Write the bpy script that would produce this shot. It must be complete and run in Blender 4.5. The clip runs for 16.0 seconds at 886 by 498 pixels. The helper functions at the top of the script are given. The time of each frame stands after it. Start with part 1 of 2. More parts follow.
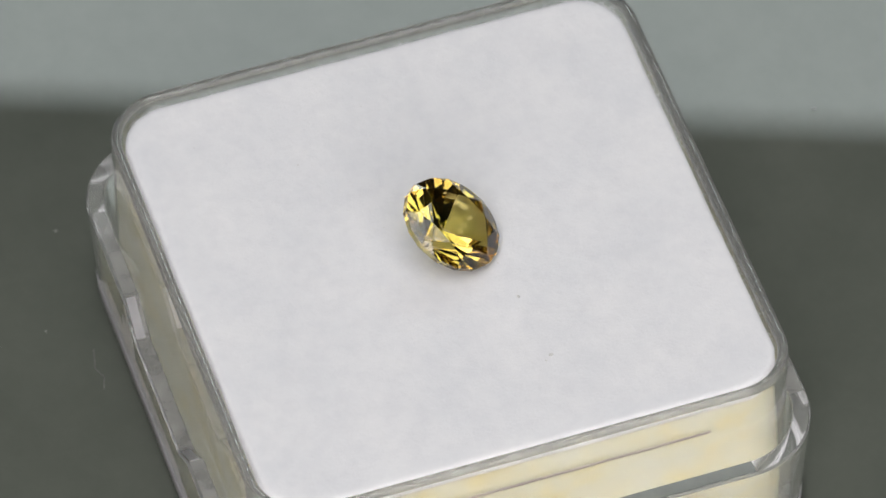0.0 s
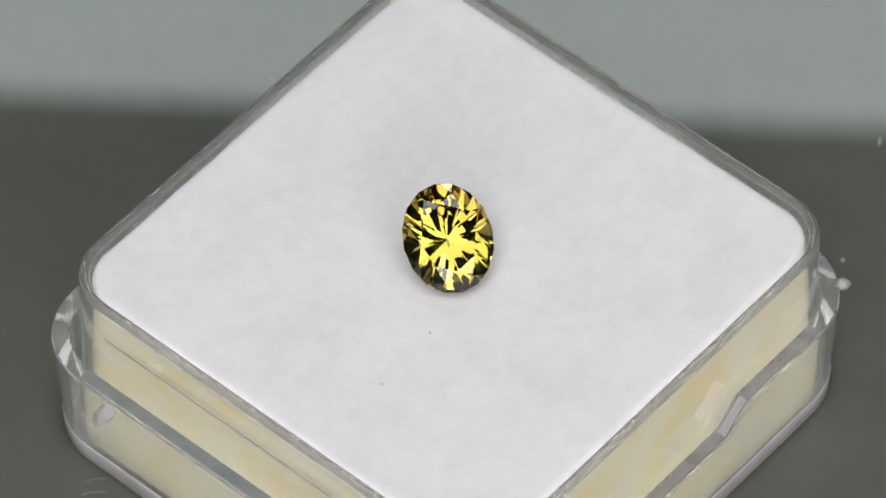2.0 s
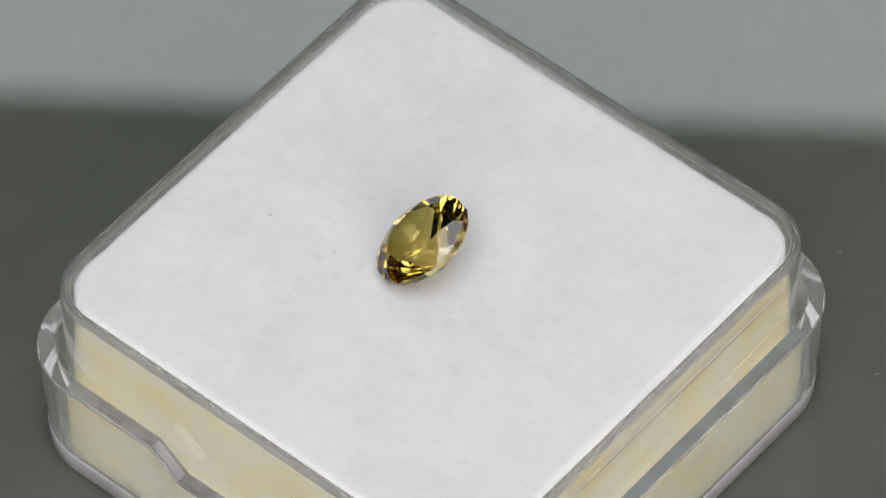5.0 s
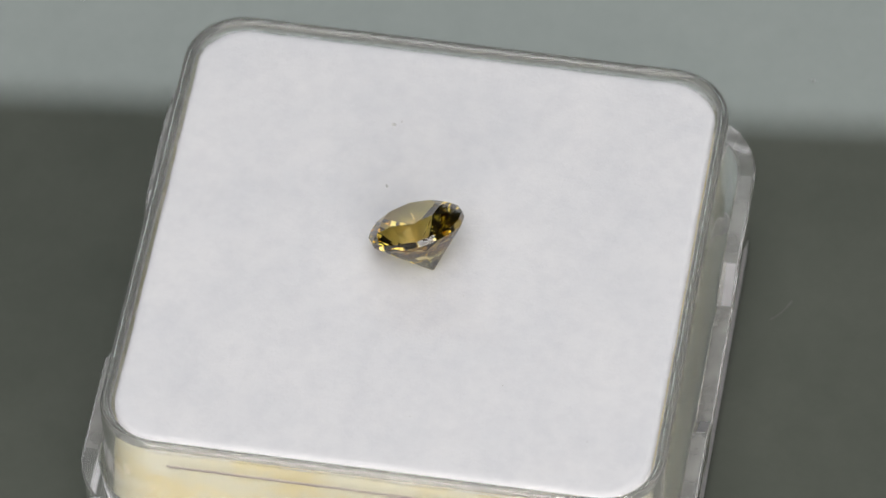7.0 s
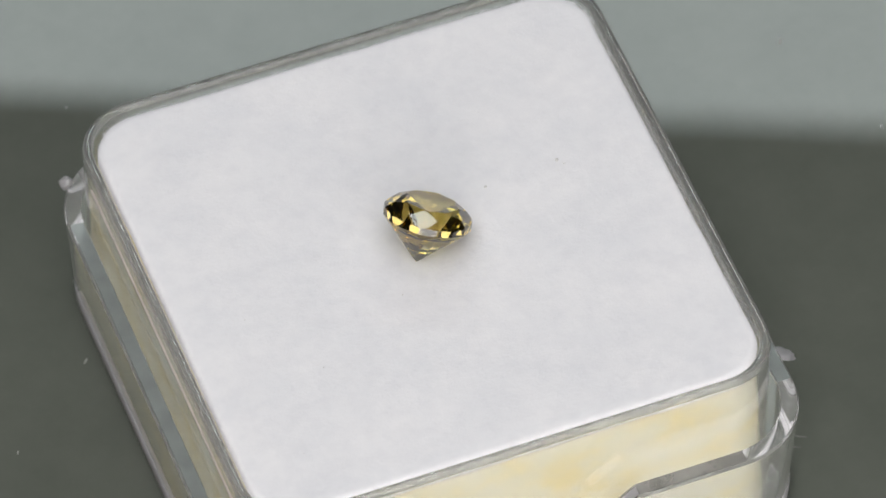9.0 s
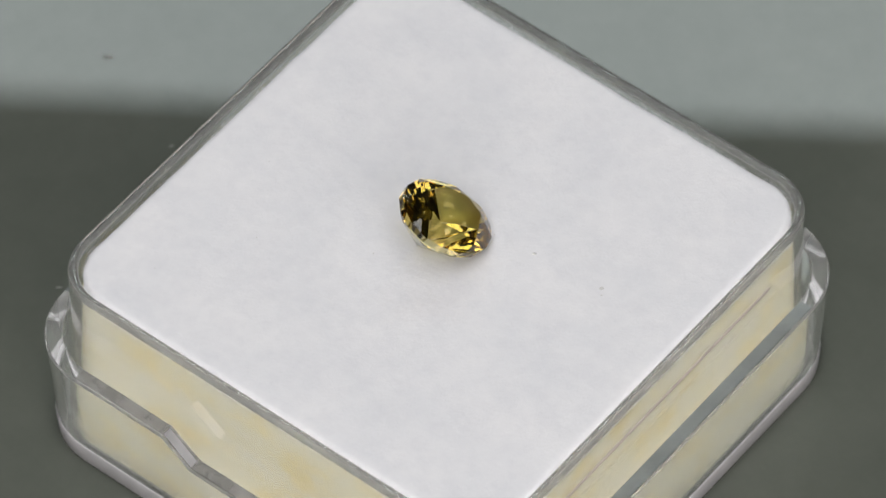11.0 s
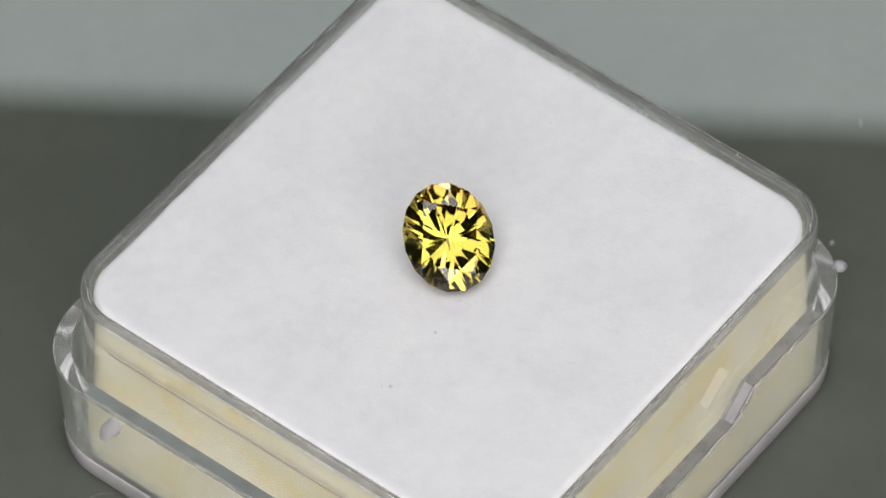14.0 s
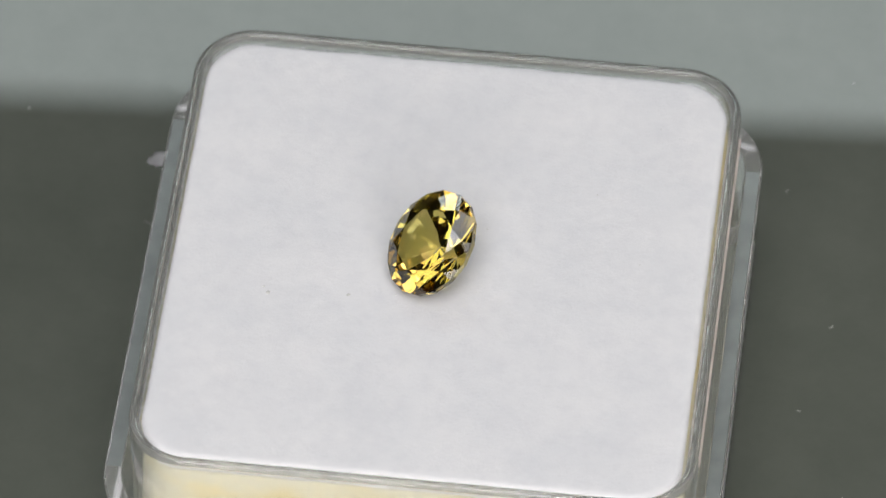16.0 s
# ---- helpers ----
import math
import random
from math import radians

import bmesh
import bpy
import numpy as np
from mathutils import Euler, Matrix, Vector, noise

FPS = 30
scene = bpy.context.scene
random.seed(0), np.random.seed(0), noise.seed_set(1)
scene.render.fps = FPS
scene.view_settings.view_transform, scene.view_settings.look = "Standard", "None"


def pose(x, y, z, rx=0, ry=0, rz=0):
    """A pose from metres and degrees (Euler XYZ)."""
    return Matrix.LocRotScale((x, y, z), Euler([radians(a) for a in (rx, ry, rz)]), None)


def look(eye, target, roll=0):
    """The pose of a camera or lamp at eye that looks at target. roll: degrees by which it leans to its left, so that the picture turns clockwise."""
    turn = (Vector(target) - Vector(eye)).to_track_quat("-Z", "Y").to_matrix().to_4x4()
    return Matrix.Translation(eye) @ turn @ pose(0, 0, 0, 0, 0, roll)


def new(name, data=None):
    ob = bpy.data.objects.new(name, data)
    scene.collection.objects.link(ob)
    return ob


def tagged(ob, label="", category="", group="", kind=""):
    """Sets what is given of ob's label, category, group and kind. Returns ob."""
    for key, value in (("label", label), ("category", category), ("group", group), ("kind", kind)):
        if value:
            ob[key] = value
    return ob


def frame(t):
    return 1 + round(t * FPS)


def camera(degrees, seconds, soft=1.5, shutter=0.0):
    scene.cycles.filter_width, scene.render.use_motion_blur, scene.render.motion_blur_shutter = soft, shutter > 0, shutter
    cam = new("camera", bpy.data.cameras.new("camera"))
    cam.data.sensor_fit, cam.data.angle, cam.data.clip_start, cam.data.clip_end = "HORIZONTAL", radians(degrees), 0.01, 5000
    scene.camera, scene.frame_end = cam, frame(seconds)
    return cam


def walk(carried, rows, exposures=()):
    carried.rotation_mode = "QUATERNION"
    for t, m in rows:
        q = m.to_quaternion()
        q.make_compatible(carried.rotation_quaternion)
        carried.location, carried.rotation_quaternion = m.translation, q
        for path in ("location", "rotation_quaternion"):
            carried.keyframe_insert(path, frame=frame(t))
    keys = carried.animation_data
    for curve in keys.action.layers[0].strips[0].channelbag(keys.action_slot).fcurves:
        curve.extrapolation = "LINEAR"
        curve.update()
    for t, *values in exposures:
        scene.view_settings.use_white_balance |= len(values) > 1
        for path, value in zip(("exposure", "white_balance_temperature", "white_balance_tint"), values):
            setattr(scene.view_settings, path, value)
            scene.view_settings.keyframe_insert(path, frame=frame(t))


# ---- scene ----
# ---- camera: fixed on its stand, looking down at the turning box ----
MM = 0.001
TOP = 0.0121          # height of the felt above the turntable
SPIN0, SPIN = 108.004, -29.7347   # the turntable's angle at 0 s and its degrees a second
EYE = Vector((0.0, -0.226426, 0.284882 + TOP))
AIM = Vector((0.000451, 0.000326, TOP))
cam = camera(7.3146, 16.0, soft=1.5)
cam.data.dof.use_dof = True
cam.data.dof.focus_distance = 0.3625
cam.data.dof.aperture_fstop = 80.0
# the film camera's automatic exposure breathes a little as the box turns
EXPOSURES = [(0, -0.14), (1, -0.16), (1.5, -0.17), (2, -0.10), (2.5, -0.04), (3.5, -0.10), (4.5, -0.12), (7, -0.15), (7.5, -0.13), (8.5, -0.07),
             (9.2, -0.08), (11.5, -0.14), (12, -0.15), (12.5, -0.16), (13, -0.16), (13.5, -0.18), (14, -0.10), (14.5, -0.04), (15, -0.06), (15.5, -0.08), (16, -0.12)]
walk(cam, [(0.0, look(EYE, AIM, -0.7073)), (16.0, look(EYE, AIM, -0.7073))], EXPOSURES)

# ---- light: softboxes above, behind and beside the camera, one an added fill, in a dark studio ----
world = bpy.data.worlds.new("studio_world")
world.use_nodes = True
world.node_tree.nodes["Background"].inputs[0].default_value = (0.5, 0.52, 0.55, 1)
world.node_tree.nodes["Background"].inputs[1].default_value = 0.05
scene.world = world
scene.cycles.glossy_bounces = 16
scene.cycles.transmission_bounces = 24
scene.cycles.max_bounces = 32


def softbox(name, eye, target, width, height, watts, colour, roll=0.0):
    data = bpy.data.lights.new(name, "AREA")
    data.shape, data.size, data.size_y = "RECTANGLE", width, height
    data.energy, data.color = watts, colour
    ob = new(name, data)
    ob.matrix_world = look(eye, target, roll)
    return ob


def polar(distance, elevation, azimuth=0.0):
    e, a = radians(elevation), radians(azimuth)
    return Vector((distance * math.cos(e) * math.sin(a), distance * math.cos(e) * math.cos(a), distance * math.sin(e)))


# behind the box; its upper edge mirrors in the turntable
BACK_EDGE = 48.92
back_len, back_dist = 0.06, 0.625
back_mid = BACK_EDGE - math.degrees(math.atan(back_len / 2 / back_dist))
softbox("softbox_back", polar(back_dist, back_mid), (0, 0.016, 0), 0.55, back_len, 0.53, (0.90, 1.0, 1.0), -3.1)
softbox("softbox_front", polar(0.45, 20, 180), (0, 0, 0), 0.42, 0.13, 0.82, (1.0, 0.955, 0.90))
# unseen fill lamp, added so the stone's dark facets find light on the right
softbox("gem_fill_right", polar(0.45, 34, 146), (0, 0, 0), 0.22, 0.22, 0.42, (1.0, 0.96, 0.91))
softbox("softbox_left", polar(0.45, 54, 199.5), (0, 0, 0), 0.175, 0.2, 0.45, (1.0, 0.985, 0.99))
softbox("softbox_overhead", polar(0.55, 80, 180), (0, 0, 0), 0.46, 0.38, 1.5, (0.985, 0.988, 1.0))


# ---- materials ----
def material(name):
    mat = bpy.data.materials.new(name)
    mat.use_nodes = True
    nodes, links = mat.node_tree.nodes, mat.node_tree.links
    return mat, nodes, links, nodes["Principled BSDF"]


def noise_tex(nodes, links, scale, detail=3.0, rough=0.5, coords="Object"):
    tc = nodes.new("ShaderNodeTexCoord")
    n = nodes.new("ShaderNodeTexNoise")
    n.inputs["Scale"].default_value, n.inputs["Detail"].default_value, n.inputs["Roughness"].default_value = scale, detail, rough
    links.new(tc.outputs[coords], n.inputs["Vector"])
    return n


def ramp(nodes, links, source, stops):
    r = nodes.new("ShaderNodeValToRGB")
    els = r.color_ramp.elements
    while len(els) < len(stops):
        els.new(0.5)
    for el, (p, c) in zip(els, stops):
        el.position, el.color = p, (*c, 1)
    links.new(source, r.inputs[0])
    return r


def bump(nodes, links, source, shader, strength, distance, before=None):
    b = nodes.new("ShaderNodeBump")
    b.inputs["Strength"].default_value, b.inputs["Distance"].default_value = strength, distance
    links.new(source, b.inputs["Height"])
    if before is not None:
        links.new(before.outputs[0], b.inputs["Normal"])
    links.new(b.outputs[0], shader.inputs["Normal"])
    return b


def plain(name, colour, rough, scale=20.0, spread=0.08):
    mat, nodes, links, p = material(name)
    n = noise_tex(nodes, links, scale)
    lo, hi = [tuple(c * k for c in colour) for k in (1 - spread, 1 + spread)]
    r = ramp(nodes, links, n.outputs["Fac"], [(0.3, lo), (0.7, hi)])
    links.new(r.outputs[0], p.inputs["Base Color"])
    p.inputs["Roughness"].default_value = rough
    return mat


def felt_material():
    mat, nodes, links, p = material("white_felt")
    big = noise_tex(nodes, links, 260, 4, 0.6)
    fine = noise_tex(nodes, links, 5500, 5, 0.7)
    r = ramp(nodes, links, big.outputs["Fac"], [(0.3, (0.775, 0.773, 0.803)), (0.7, (0.840, 0.829, 0.848))])
    tuft = noise_tex(nodes, links, 1100, 3, 0.6)
    shade = ramp(nodes, links, tuft.outputs["Fac"], [(0.3, (0.955, 0.955, 0.962)), (0.6, (1, 1, 1))])
    both = nodes.new("ShaderNodeMix")
    both.data_type, both.blend_type = "RGBA", "MULTIPLY"
    both.inputs[0].default_value = 1.0
    links.new(r.outputs[0], both.inputs[6])
    links.new(shade.outputs[0], both.inputs[7])
    links.new(both.outputs[2], p.inputs["Base Color"])
    p.inputs["Roughness"].default_value = 0.95
    p.inputs["Specular IOR Level"].default_value = 0.1
    p.inputs["Sheen Weight"].default_value = 0.15
    mid = noise_tex(nodes, links, 1400, 4, 0.6)
    b = bump(nodes, links, mid.outputs["Fac"], p, 0.15, 0.0002)
    bump(nodes, links, fine.outputs["Fac"], p, 0.32, 0.00008, b)
    return mat


def foam_material():
    mat, nodes, links, p = material("yellowed_foam")
    big = noise_tex(nodes, links, 330, 6, 0.65)
    cell = noise_tex(nodes, links, 4200, 4, 0.7)
    stretch = nodes.new("ShaderNodeMapping")
    stretch.inputs["Scale"].default_value = (0.7, 0.7, 1.0)
    links.new(nodes["Texture Coordinate"].outputs["Object"], stretch.inputs[0])
    links.new(stretch.outputs[0], big.inputs["Vector"])
    r = ramp(nodes, links, big.outputs["Fac"], [(0.32, (0.74, 0.72, 0.62)), (0.50, (0.75, 0.71, 0.54)), (0.64, (0.75, 0.65, 0.38))])
    pores = ramp(nodes, links, cell.outputs["Fac"], [(0.36, (0.94, 0.925, 0.88)), (0.52, (1, 1, 1))])
    both = nodes.new("ShaderNodeMix")
    both.data_type, both.blend_type = "RGBA", "MULTIPLY"
    both.inputs[0].default_value = 1.0
    links.new(r.outputs[0], both.inputs[6])
    links.new(pores.outputs[0], both.inputs[7])
    links.new(both.outputs[2], p.inputs["Base Color"])
    p.inputs["Roughness"].default_value = 0.95
    p.inputs["Specular IOR Level"].default_value = 0.1
    bump(nodes, links, cell.outputs["Fac"], p, 0.5, 0.00025)
    return mat


def clear_plastic():
    mat, nodes, links, p = material("clear_polystyrene")
    p.inputs["Base Color"].default_value = (0.94, 0.945, 0.932, 1)
    p.inputs["IOR"].default_value = 1.57
    p.inputs["Transmission Weight"].default_value = 0.928
    n = noise_tex(nodes, links, 900, 4, 0.6)
    r = ramp(nodes, links, n.outputs["Fac"], [(0.35, (0.0,) * 3), (0.75, (0.035,) * 3)])
    links.new(r.outputs[0], p.inputs["Roughness"])
    return mat


def frosted_plastic():
    mat, nodes, links, p = material("cloudy_polystyrene")
    n = noise_tex(nodes, links, 420, 4, 0.6)
    r = ramp(nodes, links, n.outputs["Fac"], [(0.3, (0.52, 0.51, 0.52)), (0.7, (0.70, 0.68, 0.71))])
    links.new(r.outputs[0], p.inputs["Base Color"])
    p.inputs["Roughness"].default_value = 0.4
    p.inputs["Transmission Weight"].default_value = 0.22
    return mat


def gem_material():
    mat, nodes, links, p = material("yellow_green_sapphire")
    zone = noise_tex(nodes, links, 260, 1, 0.4)
    body = ramp(nodes, links, zone.outputs["Fac"], [(0.42, (0.95, 0.81, 0.58)), (0.56, (0.87, 0.84, 0.54))])
    deep = ramp(nodes, links, zone.outputs["Fac"], [(0.42, (0.88, 0.73, 0.55)), (0.56, (0.79, 0.775, 0.48))])
    refract = nodes.new("ShaderNodeBsdfRefraction")
    refract.inputs["Roughness"].default_value, refract.inputs["IOR"].default_value = 0.0, 1.77
    links.new(body.outputs[0], refract.inputs["Color"])
    fres = nodes.new("ShaderNodeFresnel")
    fres.inputs["IOR"].default_value = 1.77
    # the mirror inside the stone takes the body's colour, the one outside is clear
    inner = ramp(nodes, links, fres.outputs[0], [(0.80, (0.0,) * 3), (0.98, (1.0,) * 3)])
    tint = nodes.new("ShaderNodeMix")
    tint.data_type = "RGBA"
    links.new(inner.outputs[0], tint.inputs[0])
    tint.inputs[6].default_value = (1, 1, 1, 1)
    links.new(deep.outputs[0], tint.inputs[7])
    gloss = nodes.new("ShaderNodeBsdfGlossy")
    gloss.inputs["Roughness"].default_value = 0.0
    links.new(tint.outputs[2], gloss.inputs["Color"])
    mix = nodes.new("ShaderNodeMixShader")
    links.new(fres.outputs[0], mix.inputs[0])
    links.new(refract.outputs[0], mix.inputs[1])
    links.new(gloss.outputs[0], mix.inputs[2])
    links.new(mix.outputs[0], nodes["Material Output"].inputs["Surface"])
    nodes.remove(p)
    return mat


def turntable_material():
    mat, nodes, links, p = material("dark_glossy_acrylic")
    n = noise_tex(nodes, links, 110, 7, 0.72)
    r = ramp(nodes, links, n.outputs["Fac"], [(0.3, (0.092, 0.101, 0.085)), (0.74, (0.116, 0.124, 0.106))])
    links.new(r.outputs[0], p.inputs["Base Color"])
    smear = noise_tex(nodes, links, 140, 5, 0.6)
    rr = ramp(nodes, links, smear.outputs["Fac"], [(0.35, (0.0,) * 3), (0.8, (0.03,) * 3)])
    links.new(rr.outputs[0], p.inputs["Roughness"])
    p.inputs["IOR"].default_value = 1.5
    return mat


FELT, FOAM, CLEAR, FROST, GEM, DISC = felt_material(), foam_material(), clear_plastic(), frosted_plastic(), gem_material(), turntable_material()
WALL = plain("dark_studio_paint", (0.055, 0.055, 0.055), 0.9, 3.0)
WOOD = plain("table_laminate", (0.5, 0.49, 0.47), 0.6, 8.0)
DULL = plain("cool_grey_polystyrene", (0.29, 0.315, 0.31), 0.2, 700.0, 0.12)
DULL.node_tree.nodes["Principled BSDF"].inputs["Transmission Weight"].default_value = 0.55
SMOKE = plain("warm_grey_polystyrene", (0.34, 0.335, 0.32), 0.25, 700.0, 0.2)
SMOKE.node_tree.nodes["Principled BSDF"].inputs["Transmission Weight"].default_value = 0.6
CLOUD = plain("scuffed_polystyrene", (0.64, 0.63, 0.65), 0.3, 700.0, 0.12)
CLOUD.node_tree.nodes["Principled BSDF"].inputs["Transmission Weight"].default_value = 0.6
RIDGE = plain("dull_mould_line", (0.42, 0.36, 0.33), 0.5, 600.0, 0.15)
RUBBER = plain("black_rubber", (0.03, 0.03, 0.03), 0.7, 200.0)
SPECK = plain("grey_lint", (0.62, 0.61, 0.60), 0.9, 3000.0, 0.3)
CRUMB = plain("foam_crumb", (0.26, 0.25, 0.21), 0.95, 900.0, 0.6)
SMEAR = plain("greasy_lint", (0.145, 0.147, 0.133), 0.8, 3000.0, 0.3)
FLECK = plain("pale_foam_fleck", (0.85, 0.82, 0.66), 0.6, 900.0, 0.1)
DUST = plain("pale_dust", (0.3, 0.3, 0.28), 0.9, 3000.0, 0.2)


# ---- mesh helpers ----
def part(name, bm, mat, parent=None, label="", smooth=False, sharp=10.5):
    me = bpy.data.meshes.new(name)
    bmesh.ops.recalc_face_normals(bm, faces=bm.faces)
    for f in bm.faces:
        f.smooth = smooth
    for e in bm.edges:
        e.smooth = e.calc_face_angle(0.0) < radians(sharp)
    bm.to_mesh(me)
    bm.free()
    me.materials.append(mat)
    ob = new(name, me)
    if parent is not None:
        ob.parent = parent
    if label:
        tagged(ob, label)
    return ob


def box_mesh(x0, y0, z0, x1, y1, z1, bevel=0.0):
    bm = bmesh.new()
    bmesh.ops.create_cube(bm, size=1.0, matrix=Matrix.LocRotScale(((x0 + x1) / 2, (y0 + y1) / 2, (z0 + z1) / 2), None, (x1 - x0, y1 - y0, z1 - z0)))
    if bevel:
        bmesh.ops.bevel(bm, geom=bm.edges, offset=bevel, segments=2, profile=0.5, affect="EDGES")
    return bm


NOTCH_OUT, NOTCH_IN, NOTCH_DROP = 5.75, 3.9, 1.5


def ring(hx, hy, r, z, seg=10, steps=14, notch=False, taper=0.033, cx=0.0, cy=0.0, wobble=0.0):
    """Points of a rounded rectangle in millimetres, anticlockwise from the +x side."""
    pts = []
    corners = [(hx - r, hy - r, 0), (-hx + r, hy - r, 90), (-hx + r, -hy + r, 180), (hx - r, -hy + r, 270)]
    k = min(1.0, hx / 13)
    fixed = [-NOTCH_OUT * k, -NOTCH_IN * k, NOTCH_IN * k, NOTCH_OUT * k]
    for k, (ax, ay, a0) in enumerate(corners):
        for s in range(seg + 1):
            a = radians(a0 + 90 * s / seg)
            pts.append([ax + r * math.cos(a), ay + r * math.sin(a)])
        bx, by, _ = corners[(k + 1) % 4]
        ends = [Vector((ax, ay)), Vector((bx, by))]
        out = Vector((math.cos(radians(a0 + 90)), math.sin(radians(a0 + 90)))) * r
        if k % 2 == 0:
            xs = sorted(fixed + [ax + (bx - ax) * i / steps for i in range(1, steps)], reverse=ax > bx)
            pts += [[x, ay + out.y] for x in xs]
        else:
            ys = [ay + (by - ay) * i / (steps + 4) for i in range(1, steps + 4)]
            pts += [[ax + out.x, y] for y in ys]
    res = []
    for x, y in pts:
        drop = 0.0
        if notch and abs(y) > hy - 0.01:
            u = (NOTCH_OUT - abs(x)) / (NOTCH_OUT - NOTCH_IN)
            drop = NOTCH_DROP * min(1.0, max(0.0, u))
            y -= math.copysign(drop * taper, y)
        if wobble:
            w = 1 + wobble * noise.noise(Vector((x * 1.7, y * 1.7, z))) + 0.6 * wobble * noise.noise(Vector((x * 6, y * 6, 3.1)))
            x, y = x * w, y * w
        res.append(Vector(((x + cx) * MM, (y + cy) * MM, (z - drop) * MM)))
    return res


def skin(rings, close_start=True, close_end=True):
    bm = bmesh.new()
    rows = [[bm.verts.new(p) for p in r] for r in rings]
    n = len(rows[0])
    for a, b in zip(rows, rows[1:]):
        for i in range(n):
            bm.faces.new((a[i], a[(i + 1) % n], b[(i + 1) % n], b[i]))
    if close_start:
        bm.faces.new(list(reversed(rows[0])))
    if close_end:
        bm.faces.new(rows[-1])
    return bm


# ---- the room and the table, plain surfaces that close the place ----
def room():
    a, top, low = 0.8, 0.75, -0.04
    walls = {"ceiling": (-a, -a, top, a, a, top + 0.03),
             "wall_north": (-a, a, low, a, a + 0.03, top), "wall_south": (-a, -a - 0.03, low, a, -a, top),
             "wall_east": (a, -a - 0.03, low, a + 0.03, a + 0.03, top), "wall_west": (-a - 0.03, -a - 0.03, low, -a, a + 0.03, top)}
    tagged(part("tabletop", box_mesh(-a - 0.03, -a - 0.03, low - 0.03, a + 0.03, a + 0.03, low), WOOD), "pale laminate tabletop under the turntable", "tabletop", kind="structure")
    for name, size in walls.items():
        tagged(part(name, box_mesh(*size), WALL), "plain matt dark painted studio surface", name.split("_")[0], kind="structure")


def lathe(profile, steps=96):
    bm = bmesh.new()
    rows = []
    for r, z in profile:
        rows.append([bm.verts.new((r * math.cos(2 * math.pi * i / steps), r * math.sin(2 * math.pi * i / steps), z)) for i in range(steps)])
    for a, b in zip(rows, rows[1:]):
        for i in range(steps):
            bm.faces.new((a[i], a[(i + 1) % steps], b[(i + 1) % steps], b[i]))
    bm.faces.new(list(reversed(rows[0])))
    bm.faces.new(rows[-1])
    return bm


def turntable():
    housing = tagged(part("pedestal", lathe([(0.055, -0.04), (0.06, -0.038), (0.06, -0.009), (0.058, -0.0075)]), RUBBER), "black round turntable base on the table", "pedestal")
    disc = tagged(new("turntable_disc"), "dusty glossy dark grey round turntable disc", "turntable")
    part("plate", lathe([(0.0705, -0.0075), (0.072, -0.006), (0.072, -0.001), (0.0713, -0.0003), (0.0705, 0.0)]), DISC, disc)
    rnd = random.Random(5)
    bm = bmesh.new()

    def flake(x, y, length, width, turn):
        m = Matrix.Translation((x, y, 0.00003)) @ pose(0, 0, 0, 0, 0, turn) @ Matrix.Diagonal((length, width, 0.00003, 1))
        bmesh.ops.create_icosphere(bm, subdivisions=1, radius=0.5, matrix=m)

    for _ in range(16):
        a, r = rnd.uniform(0, 2 * math.pi), rnd.uniform(0.0185, 0.04)
        size = rnd.choice((0.0001, 0.00015, 0.00025))
        flake(r * math.cos(a), r * math.sin(a), size * rnd.uniform(1, 4), size * 0.7, rnd.uniform(0, 180))
    flake(0.02135, -0.0109, 0.0004, 0.0003, 20)
    tagged(part("dust", bm, DUST, disc, "pale dust flecks"), kind="stuff")
    for points, width in ((((-7.87, 17.07), (-8.35, 17.55), (-8.8, 17.8), (-9.3, 18.06)), 0.07), (((-17.4, 9.95), (-17.0, 9.75), (-16.4, 9.1)), 0.10),
                          (((-16.9, 10.5), (-16.2, 10.2), (-15.7, 9.6)), 0.08), (((8.9, 16.6), (7.6, 16.9), (6.9, 16.6), (6.1, 16.85)), 0.06)):
        hair = bmesh.new()
        rows = []
        for k, (x, y) in enumerate(points):
            ax, ay = points[max(0, k - 1)]
            bx, by = points[min(len(points) - 1, k + 1)]
            side = Vector((ay - by, bx - ax, 0)).normalized() * width / 2
            rows.append([hair.verts.new((Vector((x, y, z)) + side * w) * MM) for w, z in ((1, 0.01), (0.4, 0.04), (-0.4, 0.04), (-1, 0.01))])
        for a, b in zip(rows, rows[1:]):
            for i in range(3):
                hair.faces.new((a[i], a[i + 1], b[i + 1], b[i]))
        part("hair", hair, SMEAR, disc, "fine pale curved hair", True, 60)
    return disc


# ---- the gem box ----
CX, CY = 0.174, -0.738       # the box's centre on the turntable, mm
H = TOP / MM


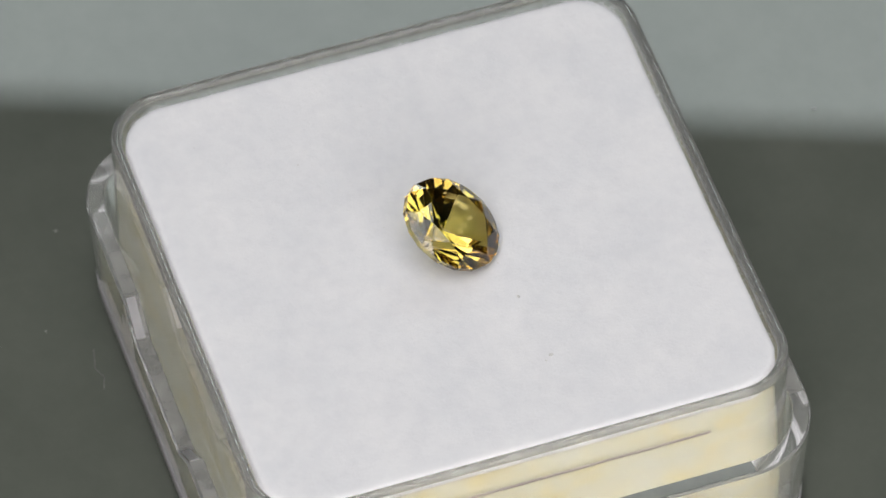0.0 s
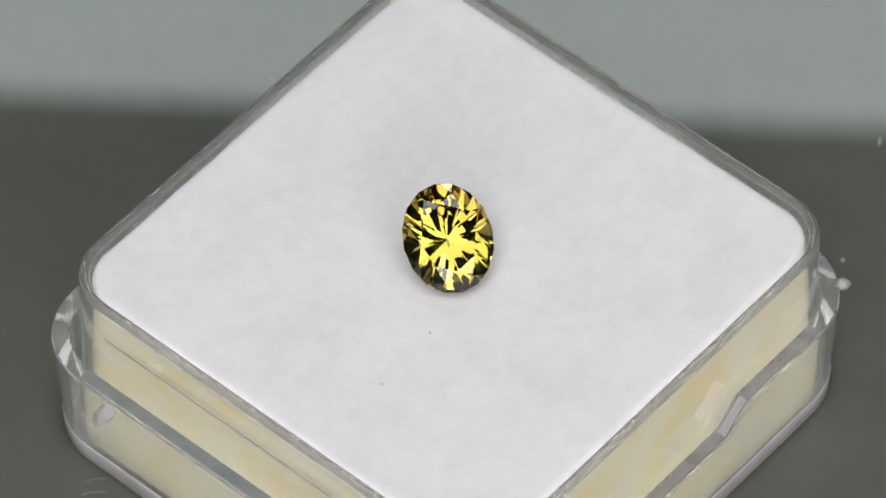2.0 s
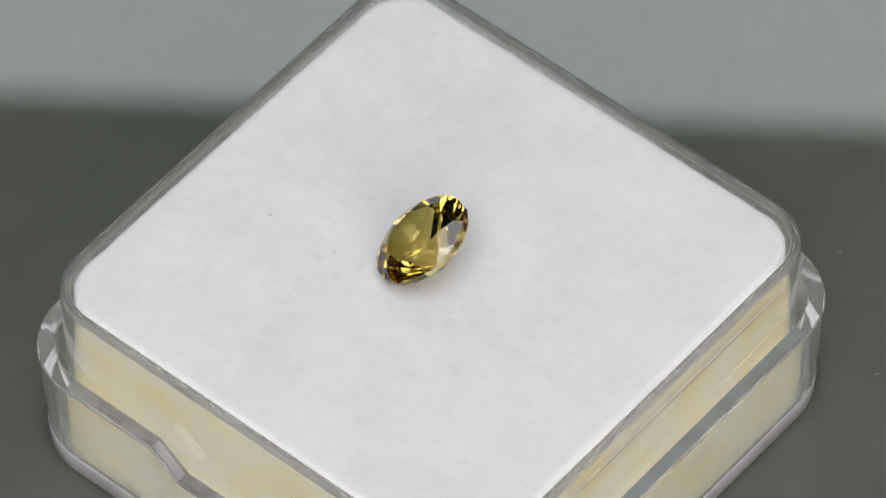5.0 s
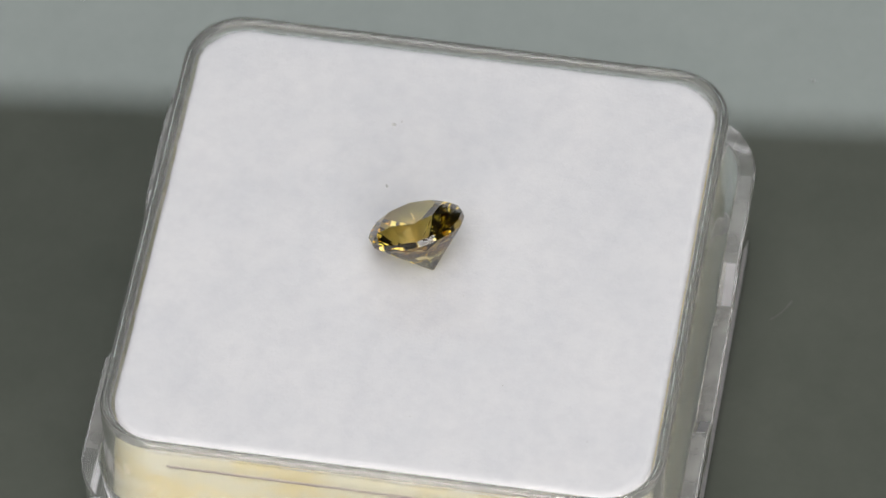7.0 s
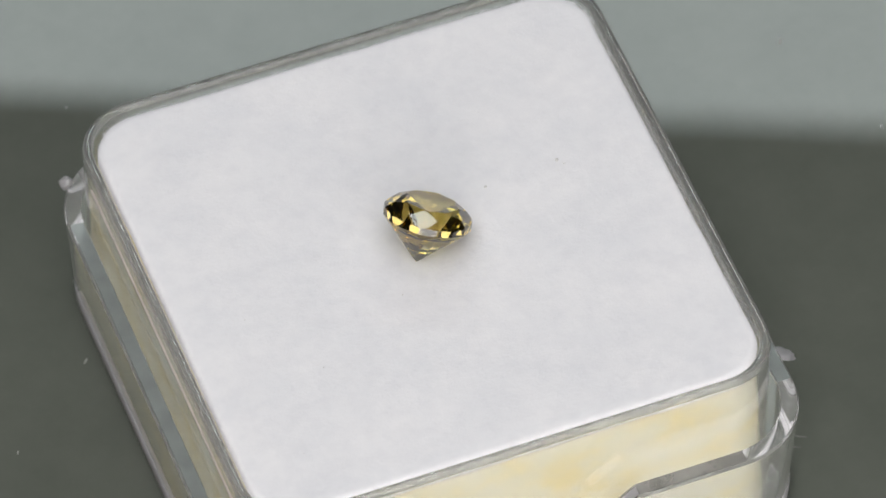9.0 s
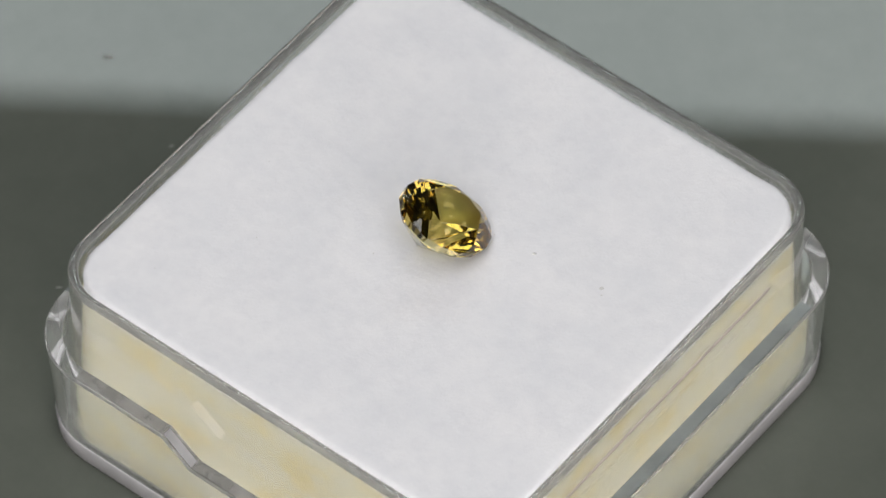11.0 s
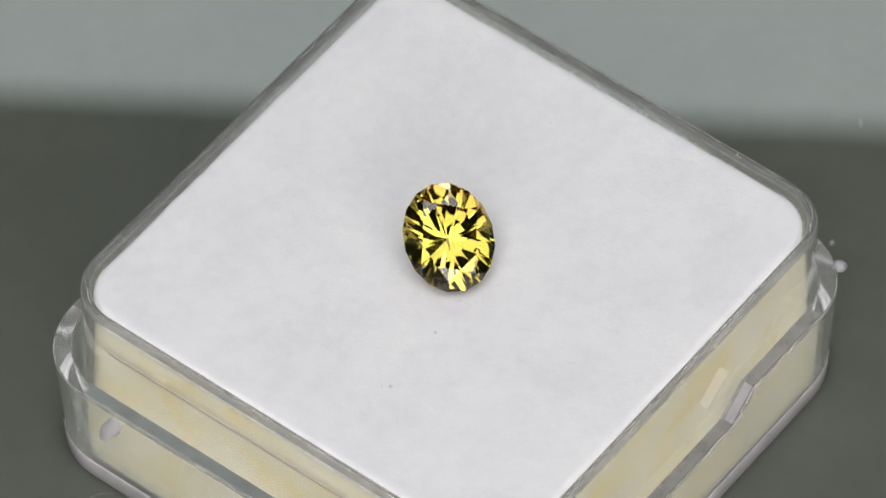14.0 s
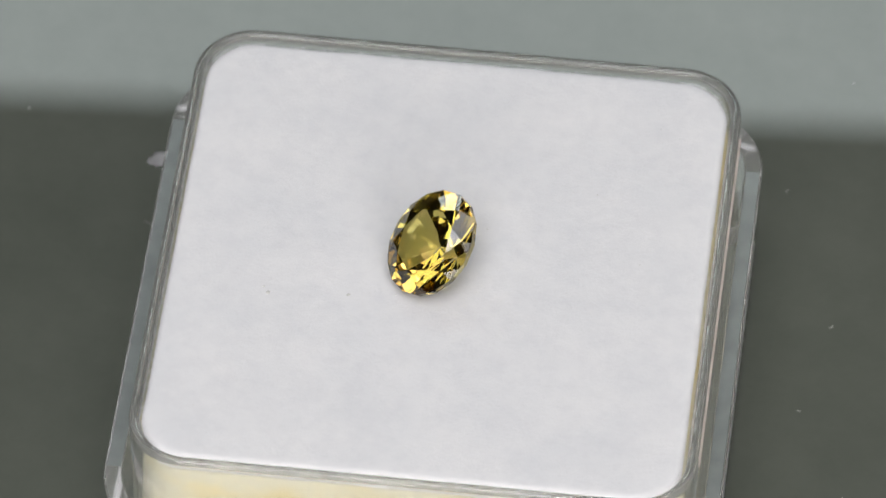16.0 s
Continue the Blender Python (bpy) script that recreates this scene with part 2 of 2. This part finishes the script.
def gem_box():
    thing = tagged(new("gem_box"), "clear plastic square gem box standing on the turntable", "gem box")
    o = dict(cx=CX + 0.08, cy=CY + 0.17)   # the tray sits a little askew round the inner box
    ledge = H - 4.6
    # outer tray: thick floor, walls with a dropped finger notch on two sides
    outer = [ring(15.3, 15.3, 3.6, 0.03, **o), ring(15.5, 15.5, 3.8, 0.1, **o), ring(15.53, 15.53, 3.8, 1.21, **o), ring(15.77, 15.77, 4.1, 1.3, **o),
             ring(15.8, 15.8, 4.1, 1.45, **o), ring(16.06, 16.06, 4.3, ledge - 0.3, notch=True, **o),
             ring(16.08, 16.08, 4.3, ledge - 0.15, notch=True, **o), ring(15.98, 15.98, 4.2, ledge, notch=True, **o),
             ring(15.20, 15.20, 3.55, ledge - 0.02, notch=True, taper=0.018, **o), ring(15.14, 15.14, 3.5, ledge - 0.12, notch=True, taper=0.018, **o),
             ring(15.02, 15.02, 3.45, 0.26, **o)]
    tray = part("outer_tray", skin(outer), CLEAR, thing, "shallow clear lower tray with finger notches", True)
    foot = [ring(15.54, 15.54, 3.82, 0.0, **o), ring(15.70, 15.70, 4.0, 0.04, **o), ring(15.78, 15.78, 4.05, 0.18, **o), ring(15.84, 15.84, 4.12, 1.2, **o), ring(15.78, 15.78, 4.1, 1.36, **o),
            ring(15.56, 15.56, 3.85, 1.4, **o), ring(15.54, 15.54, 3.82, 0.0, **o)]
    part("foot_rim", skin(foot, False, False), FROST, thing, "cloudy moulded base edge", True, 30)
    # grey strips along the ledge, cooler on the x sides, warmer on the y sides
    band = [ring(w, w, w - 11.75, ledge + z, notch=True, taper=0.02, **o) for w, z in ((15.95, 0.004), (15.94, 0.066), (15.22, 0.006), (15.21, -0.01), (15.95, 0.004))]
    for k, mat in ((0, DULL), (1, SMOKE)):
        for sign in (-1, 1):
            strip = skin(band, False, False)
            rest = [f for f in strip.faces if (f.calc_center_median()[k] / MM - (o["cx"], o["cy"])[k]) * sign < 15 or abs(f.calc_center_median()[1 - k] / MM - (o["cy"], o["cx"])[k]) > 11.6]
            bmesh.ops.delete(strip, geom=rest, context="FACES")
            part("ledge", strip, mat, thing, "dull grey ledge strip", True, 30).visible_shadow = False
    # slopes at both ends of the two finger notches, left rough by the mould
    run = NOTCH_OUT - NOTCH_IN
    for sx in (-1, 1):
        for sy in (-1, 1):
            tilt = math.degrees(math.atan2(NOTCH_DROP, run)) * sx
            slope = box_mesh(-0.48 * math.hypot(run, NOTCH_DROP) * MM, -0.25 * MM, 0.0, 0.48 * math.hypot(run, NOTCH_DROP) * MM, 0.25 * MM, 0.05 * MM)
            bmesh.ops.transform(slope, matrix=pose((o["cx"] + sx * (NOTCH_OUT + NOTCH_IN) / 2) * MM, (o["cy"] + sy * 15.65) * MM, (ledge - NOTCH_DROP / 2 + 0.038) * MM, 0, -tilt, 0), verts=slope.verts)
            part("notch_slope", slope, CLOUD, thing, "rough cloudy notch slope")
    # inner box: thin wall with a fully rounded rim
    rim, half, wall = H + 0.42, 14.44, 0.29
    o.update(cx=CX + 0.22, cy=CY)
    inner = [ring(14.3, 14.3, 2.8, 0.3, **o), ring(14.7, 14.7, 3.2, 0.5, **o), ring(14.74, 14.74, 3.24, 0.7, **o), ring(14.73, 14.73, 3.23, rim - wall - 0.08, **o)]
    for k in range(11):
        a = math.pi * k / 10
        w = half + wall * math.cos(a)
        inner.append(ring(w, w, w - 11.5, rim - wall + wall * math.sin(a), **o))
    for z in (rim - wall - 0.08, 0.8):
        inner.append(ring(half - wall, half - wall, half - wall - 11.5, z, **o))
    upper = part("inner_box", skin(inner), CLEAR, thing, "clear inner box with a rounded rim", True, 20)
    for ob in (tray, upper):
        ob.visible_shadow = False
    # moulded ridge line on the two plain sides
    for sx, drop, y0, y1 in ((-1, 1.97, -9.5, 11.2), (1, 1.1, -10.7, 11.2)):
        x = o["cx"] + sx * 14.74
        part("ridge", box_mesh((x - 0.07) * MM, (CY + y0) * MM, (H - drop) * MM, (x + 0.05) * MM, (CY + y1) * MM, (H - drop + 0.12) * MM, 0.00002), RIDGE, thing, "fine dull moulded ridge")
    # moulding nubs
    for x, y, z, a, size in ((-16.2, 9.0, -0.8, 180, (1.35, 1.0, 0.3)), (15.4, -15.35, -0.2, -45, (0.75, 0.6, 0.7))):
        bm = bmesh.new()
        bmesh.ops.create_icosphere(bm, subdivisions=3, radius=0.5 * MM)
        for vert in bm.verts:
            p = vert.co.copy()
            k = 1 + 0.45 * noise.noise(p * 2600 + Vector((x, y, 0))) + 0.2 * noise.noise(p * 7000)
            vert.co = Vector((p.x * size[0] * k, p.y * size[1] * k, p.z * size[2] * k))
        bmesh.ops.transform(bm, matrix=pose(x * MM, y * MM, (ledge + z) * MM, 0, 25, a), verts=bm.verts)
        part("moulding_nub", bm, CLOUD, thing, "ragged moulding nub", True, 60)
    return thing


def felt_fuzz(thing):
    """Fine loose fibres that fuzz the felt's edge and lie on its surface."""
    rnd = random.Random(7)
    edge = ring(13.92, 13.92, 2.55, H + 0.02, seg=24, steps=60, cx=CX + 0.16, cy=CY)
    points, faces = [], []
    mid = Vector((CX * MM, CY * MM, 0))

    def fibre(p, way, length, width, lift):
        side = way.cross(Vector((0, 0, 1))).normalized() * width / 2
        bend = way.cross(Vector((0, 0, 1))).normalized() * length * rnd.uniform(-0.3, 0.3)
        n = len(points)
        tip = p + way * length + Vector((0, 0, lift))
        half = p + way * length * 0.5 + bend + Vector((0, 0, lift * 0.7))
        points.extend((p - side, p + side, half + side, half - side, tip))
        faces.extend(((n, n + 1, n + 2, n + 3), (n + 3, n + 2, n + 4)))

    for _ in range(2800):
        p = rnd.choice(edge) + Vector((rnd.uniform(-0.1, 0.1), rnd.uniform(-0.1, 0.1), -0.04)) * MM
        out = (p - mid)
        out.z = 0
        a = rnd.uniform(-1.2, 1.2)
        way = Matrix.Rotation(a, 3, "Z") @ out.normalized()
        p -= out.normalized() * rnd.uniform(-0.02, 0.12) * MM
        fibre(p, way, rnd.choice((0.08, 0.12, 0.16, 0.22)) * rnd.uniform(0.7, 1.2) * MM, 0.018 * MM, rnd.uniform(-0.1, 0.03) * MM)
    for _ in range(1200):
        p = Vector(((CX + rnd.uniform(-13.4, 13.4)) * MM, (CY + rnd.uniform(-13.4, 13.4)) * MM, TOP + 0.015 * MM))
        a = rnd.uniform(0, 6.283)
        fibre(p, Vector((math.cos(a), math.sin(a), 0)), rnd.uniform(0.2, 0.7) * MM, 0.016 * MM, rnd.uniform(0.0, 0.06) * MM)
    me = bpy.data.meshes.new("felt_fuzz")
    me.from_pydata(points, [], faces)
    me.materials.append(FELT)
    ob = new("felt_fuzz", me)
    ob.parent = thing
    tagged(ob, "loose white felt fibres", kind="stuff")


def foam_pad():
    thing = tagged(new("foam_pad"), "white felt-topped yellowed foam pad filling the gem box", "foam pad")
    o = dict(cx=CX + 0.16, cy=CY)
    rows = []
    # felt sheet, with a softly rounded fuzzy edge
    rows.append(ring(13.6, 13.6, 2.4, H - 0.72, wobble=0.003, **o))
    rows.append(ring(14.0, 14.0, 2.58, H - 0.6, wobble=0.003, **o))
    for inset, drop in ((0.0, 0.34), (0.03, 0.20), (0.09, 0.09), (0.2, 0.02), (0.4, -0.01), (0.8, 0.0)):
        rows.append(ring(14.02 - inset, 14.02 - inset, 2.6 - inset * 0.3, H - drop + 0.03, wobble=0.004, **o))
    for k in range(1, 24):
        h = 13.0 * (1 - k / 24)
        rows.append(ring(h, h, 2.36 * h / 13.2, H + 0.03 * (1 - k / 24) ** 2, **o))
    for row in rows[3:]:
        for p in row:
            p.z += 0.012 * MM * noise.noise(p * 700) + 0.008 * MM * noise.noise(p * 2500)
    part("felt", skin(rows, True, True), FELT, thing, "white felt sheet", True, 70)
    o.update(cx=CX + 0.22)
    low = [ring(13.95, 13.95, 2.4, 0.84, wobble=0.003, **o), ring(14.06, 14.06, 2.42, 1.5, wobble=0.002, **o), ring(14.08, 14.08, 2.44, 6.0, wobble=0.002, **o), ring(14.06, 14.06, 2.44, H - 2.2, wobble=0.002, **o), ring(14.0, 14.0, 2.44, H - 1.5, wobble=0.002, **o), ring(13.86, 13.86, 2.4, H - 0.75, wobble=0.002, **o)]
    rnd = random.Random(9)
    bm = bmesh.new()
    foot = ring(14.07, 14.07, 2.44, 1.5, seg=20, steps=70, **o)
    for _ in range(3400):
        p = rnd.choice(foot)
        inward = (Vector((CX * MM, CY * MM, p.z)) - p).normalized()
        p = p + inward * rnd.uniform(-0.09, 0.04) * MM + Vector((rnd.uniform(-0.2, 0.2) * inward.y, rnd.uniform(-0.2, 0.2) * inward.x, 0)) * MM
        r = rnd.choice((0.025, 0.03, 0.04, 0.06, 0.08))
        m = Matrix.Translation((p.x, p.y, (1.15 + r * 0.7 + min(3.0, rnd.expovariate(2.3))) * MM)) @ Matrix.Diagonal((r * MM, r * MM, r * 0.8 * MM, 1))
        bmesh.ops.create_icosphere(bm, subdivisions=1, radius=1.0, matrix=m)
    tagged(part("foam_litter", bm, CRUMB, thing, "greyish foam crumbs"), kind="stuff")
    part("foam_block", skin(low), FOAM, thing, "yellowed open-cell foam", True)
    # pale crumbs pressed against the clear wall
    bm = bmesh.new()
    for x, z, r in ((-3.36, 6.68, 0.06), (0.47, 6.2, 0.09), (-7.9, 4.3, 0.06), (-2.89, 6.18, 0.05), (-6.8, 5.28, 0.05), (4.1, 5.1, 0.06), (6.6, 3.7, 0.05)):
        bmesh.ops.create_icosphere(bm, subdivisions=1, radius=r * MM, matrix=Matrix.Translation((x * MM, (CY + 14.1) * MM, z * MM)))
    tagged(part("foam_flecks", bm, FLECK, thing, "pale foam flecks"), kind="stuff")
    felt_fuzz(thing)
    rnd = random.Random(2)
    specks = [(-4.125, -3.238, 0.13, 0.08, 30), (-8.32, -3.575, 0.15, 0.12, 80), (-8.6, -3.2, 0.08, 0.04, 10)]
    specks += [(rnd.uniform(-12, 12), rnd.uniform(-12, 11), rnd.uniform(0.03, 0.07), 0.03, rnd.uniform(0, 180)) for _ in range(6)]
    for x, y, a, b, turn in specks:
        bm = bmesh.new()
        m = pose(x * MM, y * MM, (H + 0.02) * MM, 0, 0, turn) @ Matrix.Diagonal((a * MM, b * MM, 0.05 * MM, 1))
        bmesh.ops.create_icosphere(bm, subdivisions=1, radius=1.0, matrix=m)
        part("lint_speck", bm, SPECK, thing, "tiny grey lint speck")
    return thing


# ---- the stone: an oval brilliant lying on its pavilion ----
GEM_LONG, GEM_WIDE, GEM_Z = 2.88, 2.34, 2.6    # half axes, mm
GEM_TILT, GEM_DIR, GEM_ROLL = 36.0, -135.0, 11.0
CULET = (1.08, 0.13, -0.02)


def gemstone():
    bm = bmesh.new()
    bmesh.ops.create_cone(bm, cap_ends=True, segments=16, radius1=1.015, radius2=1.015, depth=3.0)
    g, top, table_r, deep = 0.085, 0.335, 0.63, 0.985

    def cut(azimuth, slope, r, z, up):
        a, s = radians(azimuth), radians(slope)
        n = Vector((math.cos(a) * math.sin(s), math.sin(a) * math.sin(s), up * math.cos(s)))
        p = Vector((r * math.cos(a), r * math.sin(a), z))
        got = bmesh.ops.bisect_plane(bm, geom=bm.verts[:] + bm.edges[:] + bm.faces[:], plane_co=p, plane_no=n, clear_outer=True, dist=1e-6)
        edges = [e for e in got["geom_cut"] if isinstance(e, bmesh.types.BMEdge)]
        if len(edges) > 2:
            bmesh.ops.contextual_create(bm, geom=edges)

    cut(0, 0, 0, top, 1)
    main = math.degrees(math.atan((top - g) / (1 - table_r)))
    for k in range(8):
        cut(45 * k, main, 1.0, g, 1)
    for k in range(16):
        cut(22.5 * k + 11.25, main + 6, 1.0, g + 0.004, 1)
    for k in range(8):
        cut(45 * k + 22.5, main - 13, table_r * math.cos(radians(22.5)), top, 1)
    # pavilion: alternating flatter and steeper facets in three rows, then a steep break row under the girdle
    r0, z, slope = 0.0, -deep, 0.0
    for r1, flat, steep, shift in ((0.0, 39.6, 41.8, 0.0), (0.28, 40.2, 42.9, 11.25), (0.58, 41.0, 43.8, 0.0), (0.90, 55.0, 55.0, 11.25)):
        z += (r1 - r0) * math.tan(radians(slope))
        for k in range(16):
            cut(22.5 * k + shift, steep if k % 2 else flat, r1, z + (0.008 if k % 2 else 0.003), -1)
        r0, slope = r1, (flat + steep) / 2
    low = min(vert.co.z for vert in bm.verts)
    spin = pose(0, 0, 0, 0, 0, GEM_ROLL)
    fit = Matrix.Diagonal((GEM_LONG * MM, GEM_WIDE * MM, GEM_Z * MM, 1))
    stand = pose(0, 0, 0, 0, 0, GEM_DIR) @ pose(0, 0, 0, 0, GEM_TILT, 0)
    m = Matrix.Translation((CULET[0] * MM, CULET[1] * MM, TOP + CULET[2] * MM)) @ stand @ spin @ fit @ Matrix.Translation((0, 0, -low))
    bmesh.ops.transform(bm, matrix=m, verts=bm.verts)
    bmesh.ops.recalc_face_normals(bm, faces=bm.faces)
    axis = (m.to_3x3() @ Vector((0, 0, 1))).normalized()
    stone = tagged(new("gemstone"), "faceted oval yellow-green sapphire lying tilted on white felt", "gemstone")
    groups = {"table_facet": [], "crown": [], "girdle": [], "pavilion": []}
    for f in bm.faces:
        up = f.normal.dot(axis)
        groups["table_facet" if up > 0.99 else "crown" if up > 0.12 else "girdle" if up > -0.12 else "pavilion"].append([v.co.copy() for v in f.verts])
    for name, faces in groups.items():
        me = bpy.data.meshes.new(name)
        points, index, polys = [], {}, []
        for face in faces:
            poly = []
            for co in face:
                key = tuple(round(c, 9) for c in co)
                if key not in index:
                    index[key] = len(points)
                    points.append(co)
                poly.append(index[key])
            polys.append(poly)
        me.from_pydata(points, [], polys)
        me.materials.append(GEM)
        new(name, me).parent = stone
    bm.free()
    return stone


room()
DISC_THING = turntable()
BOX_THING = gem_box()
PAD_THING = foam_pad()
STONE = gemstone()


def motions():
    """The turntable carries disc, box, pad and stone round together."""
    rows = [(t / 2, pose(0, 0, 0, 0, 0, SPIN0 + SPIN * t / 2)) for t in range(33)]
    for thing in (DISC_THING, BOX_THING, PAD_THING, STONE):
        walk(thing, rows)


motions()
